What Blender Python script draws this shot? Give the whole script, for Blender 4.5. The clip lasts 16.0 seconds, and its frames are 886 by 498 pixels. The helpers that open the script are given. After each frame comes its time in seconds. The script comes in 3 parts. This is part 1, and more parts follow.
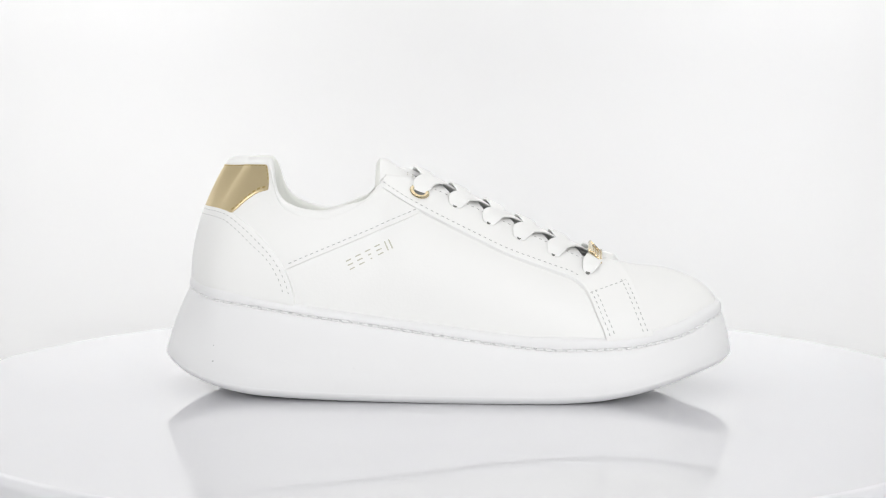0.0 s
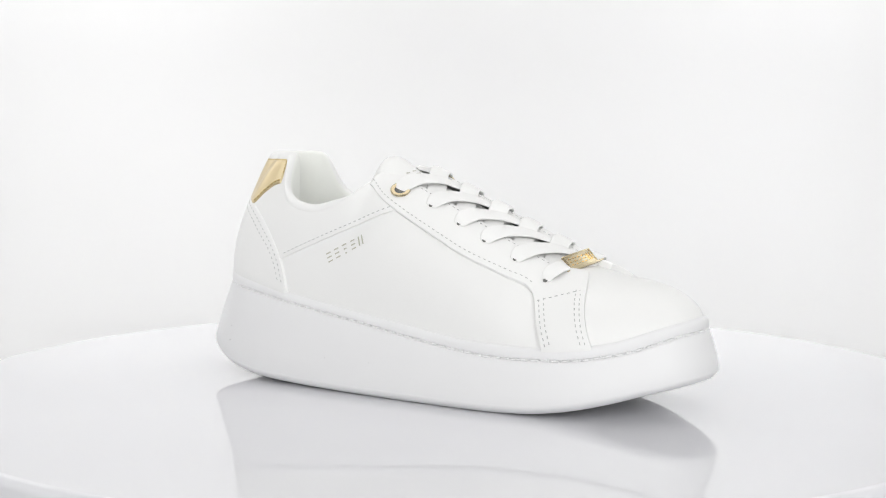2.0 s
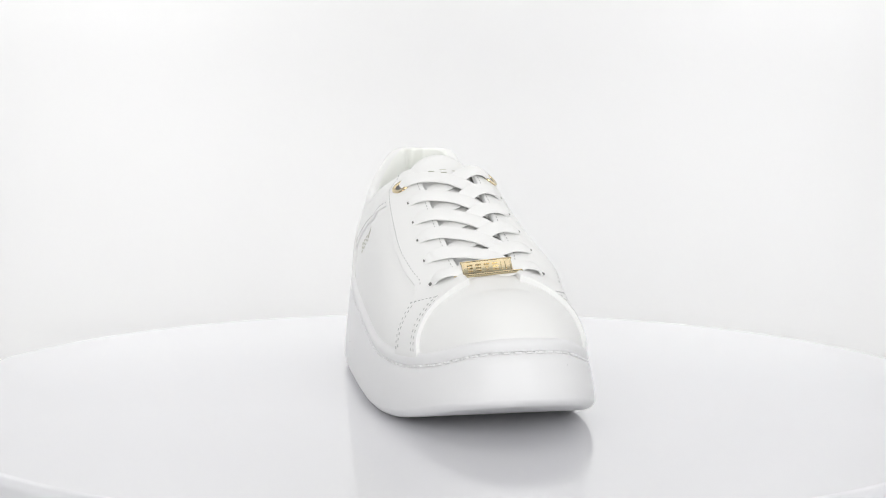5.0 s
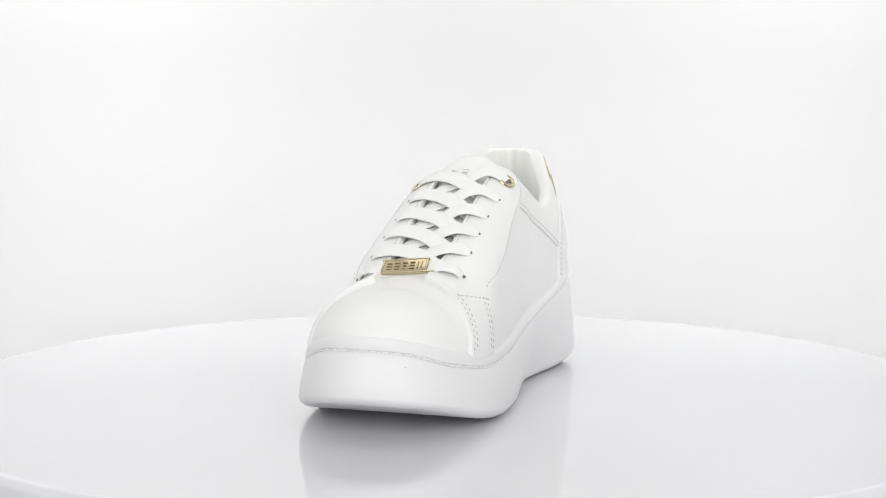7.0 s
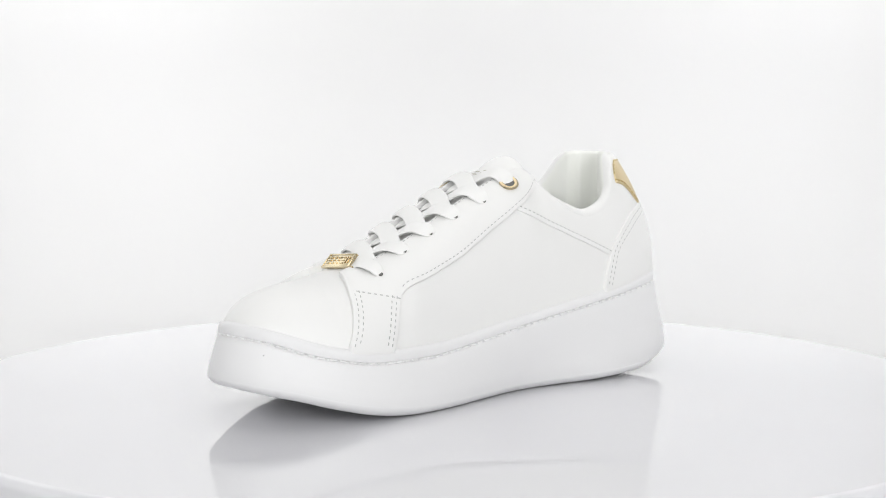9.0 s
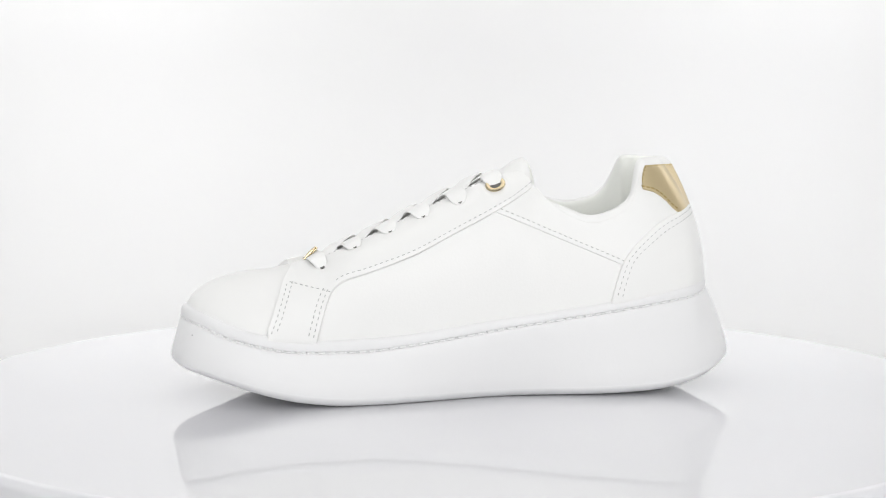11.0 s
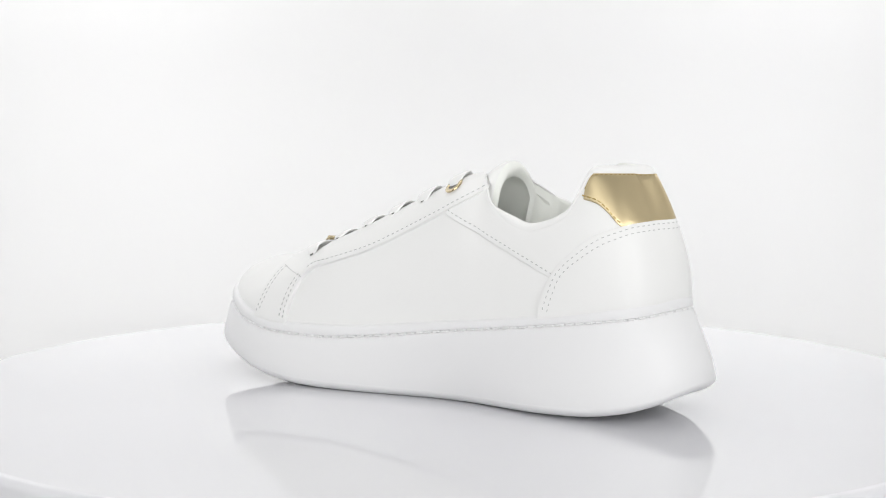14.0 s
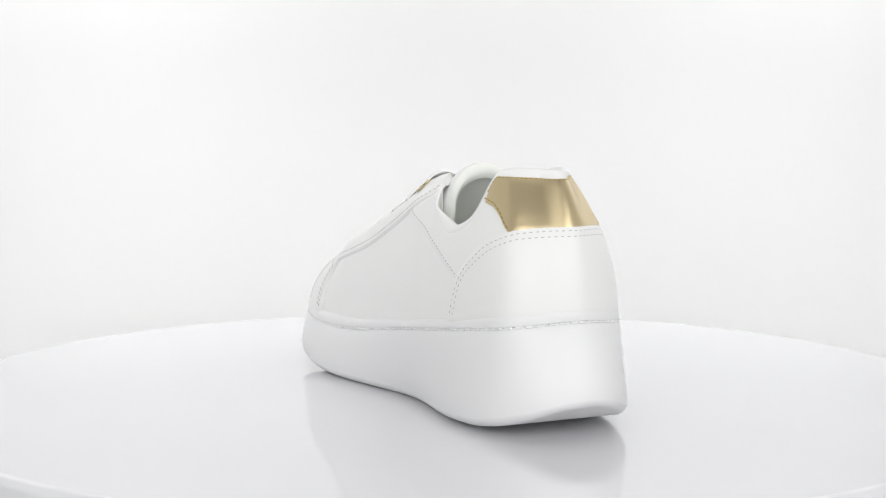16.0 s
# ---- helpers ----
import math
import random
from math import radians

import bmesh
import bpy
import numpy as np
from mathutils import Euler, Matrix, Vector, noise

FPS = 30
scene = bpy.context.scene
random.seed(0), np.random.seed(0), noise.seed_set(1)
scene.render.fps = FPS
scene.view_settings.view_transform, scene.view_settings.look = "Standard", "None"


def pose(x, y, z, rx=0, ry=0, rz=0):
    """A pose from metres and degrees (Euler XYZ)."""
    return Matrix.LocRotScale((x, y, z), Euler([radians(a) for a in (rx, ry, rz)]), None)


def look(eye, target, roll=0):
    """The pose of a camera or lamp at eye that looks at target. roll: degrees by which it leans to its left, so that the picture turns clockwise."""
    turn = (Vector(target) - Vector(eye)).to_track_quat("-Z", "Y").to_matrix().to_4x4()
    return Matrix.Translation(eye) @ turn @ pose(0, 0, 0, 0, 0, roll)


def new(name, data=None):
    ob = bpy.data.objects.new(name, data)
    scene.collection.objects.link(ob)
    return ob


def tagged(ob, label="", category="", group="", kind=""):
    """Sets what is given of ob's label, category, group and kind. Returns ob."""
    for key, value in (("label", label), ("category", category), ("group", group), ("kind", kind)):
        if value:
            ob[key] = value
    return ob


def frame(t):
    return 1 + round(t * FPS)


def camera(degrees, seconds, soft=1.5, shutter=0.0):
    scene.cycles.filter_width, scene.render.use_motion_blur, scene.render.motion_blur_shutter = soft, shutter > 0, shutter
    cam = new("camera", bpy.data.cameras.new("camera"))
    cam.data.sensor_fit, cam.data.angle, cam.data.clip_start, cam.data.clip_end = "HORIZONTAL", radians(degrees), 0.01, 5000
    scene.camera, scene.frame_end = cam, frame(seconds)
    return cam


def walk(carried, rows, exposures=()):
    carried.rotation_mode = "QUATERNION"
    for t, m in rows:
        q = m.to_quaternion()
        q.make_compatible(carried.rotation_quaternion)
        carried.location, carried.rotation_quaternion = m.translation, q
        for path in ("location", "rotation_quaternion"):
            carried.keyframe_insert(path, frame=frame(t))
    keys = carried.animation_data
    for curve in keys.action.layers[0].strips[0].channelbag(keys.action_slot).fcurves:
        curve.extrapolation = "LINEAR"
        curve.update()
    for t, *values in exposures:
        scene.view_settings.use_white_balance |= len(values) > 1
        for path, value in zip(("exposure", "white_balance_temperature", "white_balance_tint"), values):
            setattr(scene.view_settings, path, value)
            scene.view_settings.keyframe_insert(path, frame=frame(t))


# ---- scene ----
import functools

# ---------------------------------------------------------------- camera
cam = camera(29.2, 16.0, soft=1.1)
EYE = look((-0.0048, -0.86, 0.1634), (-0.0048, 0.0, 0.1634 - 0.86 * math.tan(radians(6.126))), 0.2)
walk(cam, [(0.0, EYE), (16.0, EYE)])

# ---------------------------------------------------------------- light
world = bpy.data.worlds.new("studio")
scene.world = world
world.use_nodes = True
world.node_tree.nodes["Background"].inputs[0].default_value = (1.0, 1.0, 1.0, 1)
world.node_tree.nodes["Background"].inputs[1].default_value = 0.30
scene.view_settings.exposure = -0.47


def area(name, eye, target, sx, sy, power, colour=(1, 1, 1)):
    d = bpy.data.lights.new(name, "AREA")
    d.shape, d.size, d.size_y, d.energy, d.color = "RECTANGLE", sx, sy, power, colour
    ob = new(name, d)
    ob.matrix_world = look(eye, target)
    return ob


area("ceiling_led_panel", (0, 0.05, 0.56), (0, 0.05, 0), 0.50, 0.45, 0.75, (1.0, 0.99, 0.98))
area("side_led_bar", (-0.31, 0.22, 0.38), (-0.27, 0.53, 0.19), 0.06, 0.28, 1.115)
area("side_led_bar", (0.31, 0.22, 0.38), (0.27, 0.53, 0.19), 0.06, 0.28, 1.115)
area("softbox", (-0.36, -1.20, 0.50), (0, 0, 0.05), 0.8, 0.8, 9.0)
area("softbox", (0.58, -1.12, 0.48), (0, 0, 0.05), 0.6, 0.8, 8.0)


# ---------------------------------------------------------------- materials
def material(name, colour, rough, metal=0.0, scale=400.0, bump=0.15, vary=0.04, coat=0.0, depth=0.0004, mottled=14.0):
    """A surface with grain in relief and a slow unevenness of tone and gloss."""
    m = bpy.data.materials.new(name)
    m.use_nodes = True
    nt = m.node_tree
    b = nt.nodes["Principled BSDF"]
    b.inputs["Metallic"].default_value = metal
    b.inputs["Coat Weight"].default_value = coat
    b.inputs["Coat Roughness"].default_value = 0.03
    co = nt.nodes.new("ShaderNodeTexCoord")
    slow = nt.nodes.new("ShaderNodeTexNoise")
    slow.inputs["Scale"].default_value, slow.inputs["Detail"].default_value = mottled, 4
    fine = nt.nodes.new("ShaderNodeTexNoise")
    fine.inputs["Scale"].default_value, fine.inputs["Detail"].default_value = scale, 3
    nt.links.new(co.outputs["Object"], slow.inputs["Vector"])
    nt.links.new(co.outputs["Object"], fine.inputs["Vector"])
    ramp = nt.nodes.new("ShaderNodeMapRange")
    ramp.inputs["To Min"].default_value, ramp.inputs["To Max"].default_value = 1 - vary, 1 + vary
    nt.links.new(slow.outputs["Fac"], ramp.inputs["Value"])
    mix = nt.nodes.new("ShaderNodeVectorMath")
    mix.operation = "SCALE"
    mix.inputs[0].default_value = colour
    nt.links.new(ramp.outputs["Result"], mix.inputs["Scale"])
    nt.links.new(mix.outputs["Vector"], b.inputs["Base Color"])
    gl = nt.nodes.new("ShaderNodeMapRange")
    gl.inputs["To Min"].default_value, gl.inputs["To Max"].default_value = rough * 0.85, min(1, rough * 1.15)
    nt.links.new(fine.outputs["Fac"], gl.inputs["Value"])
    nt.links.new(gl.outputs["Result"], b.inputs["Roughness"])
    bp = nt.nodes.new("ShaderNodeBump")
    bp.inputs["Strength"].default_value, bp.inputs["Distance"].default_value = bump, depth
    nt.links.new(fine.outputs["Fac"], bp.inputs["Height"])
    nt.links.new(bp.outputs["Normal"], b.inputs["Normal"])
    return m


LEATHER = material("white_leather", (0.85, 0.85, 0.838), 0.42, scale=900, bump=0.12, vary=0.02)
RUBBER = material("white_rubber", (0.805, 0.805, 0.808), 0.45, scale=500, bump=0.05, vary=0.02)
COTTON = material("white_cotton", (0.88, 0.88, 0.868), 0.9, scale=1400, bump=0.5, vary=0.03)
LINING = material("white_lining", (0.87, 0.88, 0.84), 0.85, scale=1500, bump=0.3, vary=0.02)
# white thread of the upper; the shade in its dents is put into this grey
SHADED_THREAD = material("shaded_white_thread", (0.50, 0.50, 0.49), 0.8, scale=2500, bump=0.5, vary=0.08)
SOLE_THREAD = material("sole_thread", (0.86, 0.86, 0.86), 0.7, scale=2500, bump=0.5, vary=0.03)
GOLD_LEATHER = material("gold_leather", (0.61, 0.505, 0.31), 0.35, metal=1.0, scale=700, bump=0.08, vary=0.05)
GOLD_THREAD = material("gold_thread", (0.45, 0.33, 0.12), 0.5, metal=0.6, scale=2500, bump=0.4, vary=0.08)
GOLD = material("gold_metal", (0.66, 0.56, 0.37), 0.20, metal=1.0, scale=500, bump=0.03, vary=0.03)
HOLE = material("punched_hole", (0.16, 0.16, 0.15), 0.9)
MARK = material("silver_foil", (0.52, 0.51, 0.43), 0.4, metal=0.2, scale=900, bump=0.05)
ACRYLIC = material("white_acrylic", (0.765, 0.765, 0.79), 0.035, scale=60, bump=0.01, vary=0.01, mottled=4, coat=0.8)
PAPER = material("white_backdrop_sheet", (0.615, 0.615, 0.615), 0.85, scale=500, bump=0.05, vary=0.008, mottled=3)
TENT = material("white_tent_cloth", (0.86, 0.86, 0.86), 0.9, scale=700, bump=0.15, vary=0.01, mottled=3)


# ---------------------------------------------------------------- mesh helpers
def part(name, bm, mat, parent, label=""):
    me = bpy.data.meshes.new(name)
    bmesh.ops.recalc_face_normals(bm, faces=bm.faces)
    bm.to_mesh(me)
    bm.free()
    me.materials.append(mat)
    for p in me.polygons:
        p.use_smooth = True
    me.set_sharp_from_angle(angle=radians(34))
    ob = new(name, me)
    ob.parent = parent
    if label:
        tagged(ob, label)
    return ob


def grid(bm, rows, close_u=False, close_v=False):
    """Quads over rows of points; returns the vertices."""
    vs = [[bm.verts.new(p) for p in r] for r in rows]
    n, k = len(vs), len(vs[0])
    for i in range(n if close_v else n - 1):
        for j in range(k if close_u else k - 1):
            a, b, c, d = vs[i][j], vs[i][(j + 1) % k], vs[(i + 1) % n][(j + 1) % k], vs[(i + 1) % n][j]
            try:
                bm.faces.new((a, b, c, d))
            except ValueError:
                pass
    return vs


def box(bm, m, sx, sy, sz, bevel=0.0):
    r = bmesh.ops.create_cube(bm, size=1.0, matrix=m @ Matrix.Diagonal((sx, sy, sz, 1)))
    if bevel:
        edges = list({e for v in r["verts"] for e in v.link_edges})
        bmesh.ops.bevel(bm, geom=edges, offset=bevel, segments=2, affect="EDGES", profile=0.5)


def spline(pts, t):
    """A smooth curve through pts (x, value), read at t."""
    if t <= pts[0][0]:
        return pts[0][1]
    if t >= pts[-1][0]:
        return pts[-1][1]
    for i in range(len(pts) - 1):
        if t <= pts[i + 1][0]:
            break
    x0, y0 = pts[i]
    x1, y1 = pts[i + 1]
    h = x1 - x0

    def slope(j):
        if j <= 0 or j >= len(pts) - 1:
            k = 0 if j <= 0 else len(pts) - 2
            return (pts[k + 1][1] - pts[k][1]) / (pts[k + 1][0] - pts[k][0])
        a = (pts[j][1] - pts[j - 1][1]) / (pts[j][0] - pts[j - 1][0])
        b = (pts[j + 1][1] - pts[j][1]) / (pts[j + 1][0] - pts[j][0])
        return 0 if a * b <= 0 else 2 * a * b / (a + b)

    u = (t - x0) / h
    return (y0 * (1 + 2 * u) * (1 - u) ** 2 + slope(i) * h * u * (1 - u) ** 2 + y1 * u * u * (3 - 2 * u)
            - slope(i + 1) * h * u * u * (1 - u))


def smooth(a, b, t):
    u = max(0.0, min(1.0, (t - a) / (b - a)))
    return u * u * (3 - 2 * u)


# ---------------------------------------------------------------- the photo box
def photo_box():
    w, back, front, top, low, th, r = 0.40, 0.53, -0.34, 0.60, -0.022, 0.012, 0.20
    # one white sheet that runs from the base up the rear wall in a curve
    prof = [(front, low), (0.0, low), (back - r, low)]
    prof += [(back - r + r * math.sin(a), low + r - r * math.cos(a)) for a in [math.pi / 2 * k / 16 for k in range(1, 17)]]
    prof += [(back, 0.4), (back, top)]
    bm = bmesh.new()
    rows = [[(x, y, z) for x in (-w - 0.005, -w / 2, 0, w / 2, w + 0.005)] for y, z in prof]
    rows += [[(x, y + 0.006 * (i > 2), z - 0.006) for x in (-w - 0.005, -w / 2, 0, w / 2, w + 0.005)] for i, (y, z) in reversed(list(enumerate(prof)))]
    grid(bm, rows, close_v=True)
    tagged(part("backdrop", bm, PAPER, None), "seamless white backdrop sheet curving up behind the turntable", "backdrop", kind="structure")
    defs = [
        ("floor", (0, (front + back) / 2, low - 0.007 - th / 2), (2 * w + 2 * th, back - front + 2 * th, th), "smooth white base board of a photo light box"),
        ("wall_back", (0, back + 0.008 + th / 2, (top + low) / 2), (2 * w + 2 * th, th, top - low), "plain white fabric rear wall of a photo light box"),
        ("wall_left", (-w - th / 2, (front + back) / 2, (top + low) / 2), (th, back - front, top - low), "plain white fabric side wall of a photo light box"),
        ("wall_right", (w + th / 2, (front + back) / 2, (top + low) / 2), (th, back - front, top - low), "plain white fabric side wall of a photo light box"),
        ("ceiling", (0, (front + back) / 2, top + th / 2 + 0.002), (2 * w + 2 * th, back - front + 2 * th, th), "plain white fabric roof of a photo light box"),
    ]
    for name, c, size, label in defs:
        bm = bmesh.new()
        box(bm, Matrix.Translation(c), *size)
        ob = part(name, bm, TENT, None)
        tagged(ob, label, "wall" if "wall" in name else name, kind="structure")


photo_box()


def turntable():
    thing = new("turntable")
    tagged(thing, "round glossy white acrylic turntable carrying the sneaker", "turntable")
    bm = bmesh.new()
    r, n = 0.267, 160
    prof = [(0.0, -0.0175), (r - 0.004, -0.0175), (r - 0.001, -0.0165), (r, -0.014)]
    prof += [(r - 0.005 + 0.005 * math.cos(k), -0.004 + 0.004 * math.sin(k)) for k in [math.pi / 2 * j / 8 for j in range(9)]]
    prof += [(r - 0.0055, 0.0), (r - 0.009, 0.0), (r * 0.5, 0.0), (0.0, 0.0)]
    grid(bm, [[(a * math.cos(2 * math.pi * i / n), a * math.sin(2 * math.pi * i / n), z) for i in range(n)] for a, z in prof[1:-1]], close_u=True)
    bmesh.ops.holes_fill(bm, edges=[e for e in bm.edges if e.is_boundary])
    part("platter", bm, ACRYLIC, thing)
    bm = bmesh.new()
    bmesh.ops.create_cone(bm, cap_ends=True, segments=64, radius1=0.12, radius2=0.12, depth=0.005, matrix=Matrix.Translation((0, 0, -0.0198)))
    part("base", bm, RUBBER, thing)
    return thing


# ---------------------------------------------------------------- the sneaker's forms
LAT = [(-.1455, 0), (-.142, .0128), (-.133, .0230), (-.118, .0320), (-.098, .0385), (-.074, .0427), (-.046, .0457), (-.017, .048), (.013, .050), (.043, .0513), (.070, .0497), (.094, .0450), (.1145, .0368), (.1296, .0268), (.1387, .0150), (.142, 0)]
MED = [(-.1455, 0), (-.142, .0160), (-.133, .0272), (-.118, .0355), (-.098, .0402), (-.074, .0422), (-.046, .0420), (-.017, .0420), (.013, .0435), (.043, .0462), (.070, .0480), (.094, .0458), (.1145, .0384), (.1296, .0285), (.1385, .0165), (.142, 0)]
NU = 240


def catmull(pts, n):
    """A closed smooth curve through pts, resampled to n even steps."""
    fine, k = [], len(pts)
    for i in range(k):
        p0, p1, p2, p3 = (Vector(pts[(i + j - 1) % k]) for j in range(4))
        for s in range(24):
            t = s / 24
            fine.append(0.5 * ((2 * p1) + (p2 - p0) * t + (2 * p0 - 5 * p1 + 4 * p2 - p3) * t * t + (3 * p1 - p0 - 3 * p2 + p3) * t ** 3))
    seg = [(fine[(i + 1) % len(fine)] - fine[i]).length for i in range(len(fine))]
    total, out, acc, i = sum(seg), [], 0.0, 0
    for j in range(n):
        want = total * j / n
        while acc + seg[i] < want:
            acc += seg[i]
            i += 1
        out.append(fine[i].lerp(fine[(i + 1) % len(fine)], (want - acc) / seg[i]))
    return out


# from the heel along the outer side to the toe and back along the inner side
OUT = catmull([(x, -y) for x, y in LAT] + [(x, y) for x, y in MED[-2:0:-1]], NU)
NORMAL = []
for i in range(NU):
    d = (OUT[(i + 1) % NU] - OUT[i - 1]).normalized()
    NORMAL.append(Vector((-d.y, d.x)))          # inwards
Z_LOW = [(-.1455, .0150), (-.132, .0088), (-.115, .0042), (-.096, .0018), (-.05, .0004), (0, 0), (.045, .0001), (.066, .0008), (.085, .0030), (.105, .0072), (.123, .0122), (.142, .0165)]
Z_SEW = [(-.1455, .0520), (-.131, .0502), (-.0766, .0430), (-.0274, .0365), (.0267, .0290), (.054, .0268), (.082, .0272), (.111, .0314), (.136, .0392), (.142, .0405)]
Z_LIP = [(-.1455, .0585), (-.130, .0570), (-.0755, .0478), (-.0437, .0434), (-.0058, .0387), (.0403, .0335), (.077, .0328), (.1048, .0362), (.130, .0435), (.142, .0465)]


def rake(x):
    """How far the sole's wall leans in between its foot and its top."""
    return 0.0035 + 0.0085 * smooth(-0.116, -0.1450, x) + 0.0015 * smooth(0.10, 0.14, x)


def inset(i, d):
    return OUT[i] + NORMAL[i] * d


BASE = []
for i in range(NU):
    BASE.append(inset(i, rake(OUT[i].x) + 0.0024))
SPINE_Y = [(-.13, .001), (-.09, .0025), (-.045, .004), (-.02, .008), (.05, .008), (.07, .0045), (.09, .003), (.14, .003)]
X_HEEL, X_TOE = -0.086, 0.094
RIDGE = [(-.03, .1125), (-.0155, .1068), (0.0, .0998), (.02, .0903), (.04, .0806), (.055, .0739), (.070, .0680), (.085, .0645), (.094, .0628)]
COLLAR = [(-.13, .1155), (-.1000, .1160), (-.0940, .1130), (-.0900, .1070), (-.0865, .1005), (-.0820, .0953), (-.0735, .0921), (-.0655, .0912), (-.0538, .0940), (-.0435, .0998), (-.0360, .1050), (-.031, .1075), (-.02, .1075)]
# how full the upper's arch is over the outer and the inner side of the foot
POWER = {-1: [(-.03, 2.8), (-.015, 2.7), (.017, 2.5), (.05, 2.25), (.068, 1.9), (.088, 2.1), (.10, 2.0)],
         1: [(-.03, 2.9), (0.0, 2.8), (.018, 3.0), (.035, 3.3), (.053, 3.7), (.069, 2.6), (.086, 2.3), (.10, 2.0)]}


def base_z(x):
    return spline(Z_LIP, x) - 0.0022


def at_u(u):
    """The foot of the upper at the outline's parameter u (0 to NU), and the spine point above it."""
    i = int(math.floor(u)) % NU
    k = u - math.floor(u)
    p = BASE[i].lerp(BASE[(i + 1) % NU], k)
    qx = max(X_HEEL, min(X_TOE, p.x))
    return p, Vector((qx, spline(SPINE_Y, qx)))


def raw(u, w):
    p, q = at_u(u)
    x = p.x
    zb = base_z(x)
    # open wall up to the collar
    zc = spline(COLLAR, x) - (0.0030 * math.exp(-((x + .062) / .017) ** 2) if p.y > 0 else 0.0)
    h = w * (zc - zb) / (0.116 - zb)
    lean = 0.42 + 0.17 * smooth(0.0, -0.020, p.y) * smooth(-.070, -.105, x) + 0.12 * smooth(0.0, 0.014, p.y) * smooth(-.095, -.125, x)
    f1, z1 = lean * h * h, zb + w * (zc - zb)
    # closed over the foot
    n = spline(POWER[-1 if p.y < 0 else 1], x)
    hh = spline(RIDGE, q.x) - zb
    a = w * math.pi / 2
    f2, z2 = 1 - max(0.0, math.cos(a)) ** (2 / n), zb + hh * math.sin(a) ** (2 / n)
    k = smooth(-0.044, -0.020, x)
    f, z = f1 + (f2 - f1) * k, z1 + (z2 - z1) * k
    c = p.lerp(q, f)
    return Vector((c.x, c.y, z))


def surf(u, w, off=0.0):
    """A point of the upper's surface, raised by off along its normal."""
    p = raw(u, w)
    if not off:
        return p
    e = 0.4
    w0, w1 = max(0.0, w - 0.01), min(0.985, w + 0.01)
    n = (raw(u + e, min(w, .985)) - raw(u - e, min(w, .985))).cross(raw(u, w1) - raw(u, w0))
    n.normalize()
    return p + n * off


def w_at(u, z):
    """The parameter at which the surface over u has the height z."""
    a, b = 0.0, 1.0
    for _ in range(22):
        m = (a + b) / 2
        if raw(u, m).z < z:
            a = m
        else:
            b = m
    return (a + b) / 2


def u_at(x, side):
    """The outline's parameter on the outer (-1) or inner (1) side at x."""
    half = max(range(NU), key=lambda j: BASE[j].x)
    lo, hi = (0, half) if side < 0 else (half, NU)
    for _ in range(30):
        m = (lo + hi) / 2
        if (at_u(m)[0].x < x) == (side < 0):
            lo = m
        else:
            hi = m
    return (lo + hi) / 2


def crown(x, y):
    """The outline's and the surface's parameters at a place on top of the foot."""
    side = 1 if y > spline(SPINE_Y, x) else -1
    u = u_at(x, side)
    lo, hi = 0.0, 1.0
    for _ in range(24):
        m = (lo + hi) / 2
        if (raw(u, m).y - y) * side > 0:
            lo = m
        else:
            hi = m
    return u, (lo + hi) / 2


THROAT = {-1: [(-.04, -.0150), (-.02, -.0130), (.05, -.0125), (.074, -.0112), (.085, -.0112)],
          1: [(-.04, .0155), (-.02, .0140), (.05, .0138), (.074, .0125), (.085, .0125)]}


@functools.lru_cache(maxsize=None)
def edge_w(x, side):
    """The throat's edge, as the surface's parameter at x."""
    y = spline(THROAT[side], x)
    u = u_at(x, side)
    lo, hi = 0.0, 1.0
    for _ in range(22):
        m = (lo + hi) / 2
        if (raw(u, m).y - y) * side > 0:
            lo = m
        else:
            hi = m
    return (lo + hi) / 2


def ruled(u0, u1, nu, nw, lower, upper, off, name, mat, parent, label="", lift=lambda u: 0.0):
    """A panel laid on the upper: between two heights given over u, raised by off, with rounded edges; lift: how far its upper edge stands off."""
    bm = bmesh.new()
    rows = []
    for i in range(nu + 1):
        edge_u = 0.25 if i in (0, nu) else 1.0
        u = u0 + (u1 - u0) * i / nu
        a, b = lower(u), upper(u)
        b = max(a, b)
        ts = [0, 0, 0.012, 0.03] + [0.03 + 0.94 * j / nw for j in range(1, nw)] + [0.97, 0.988, 1, 1]
        ds = [-0.3, 0.6, 0.92, 1.0] + [1.0] * (nw - 1) + [1.0, 0.92, 0.6, -0.3]
        rows.append([surf(u, a + (b - a) * t, off * d * edge_u + lift(u) * smooth(0.72, 1.0, t) if d > 0 else off * d) for t, d in zip(ts, ds)])
    first = [surf(u0, lower(u0) + (upper(u0) - lower(u0)) * j / (len(rows[0]) - 1), -0.3 * off) for j in range(len(rows[0]))]
    last = [surf(u1, lower(u1) + (upper(u1) - lower(u1)) * j / (len(rows[0]) - 1), -0.3 * off) for j in range(len(rows[0]))]
    grid(bm, [first] + rows + [last])
    return part(name, bm, mat, parent, label)


def curve_points(pts, step):
    """Even steps of the given length along a polyline of 3D points."""
    out, need = [], 0.0
    for a, b in zip(pts, pts[1:]):
        d = (b - a).length
        while need <= d:
            out.append((a.lerp(b, need / d) if d else a, (b - a).normalized()))
            need += step
        need -= d
    return out


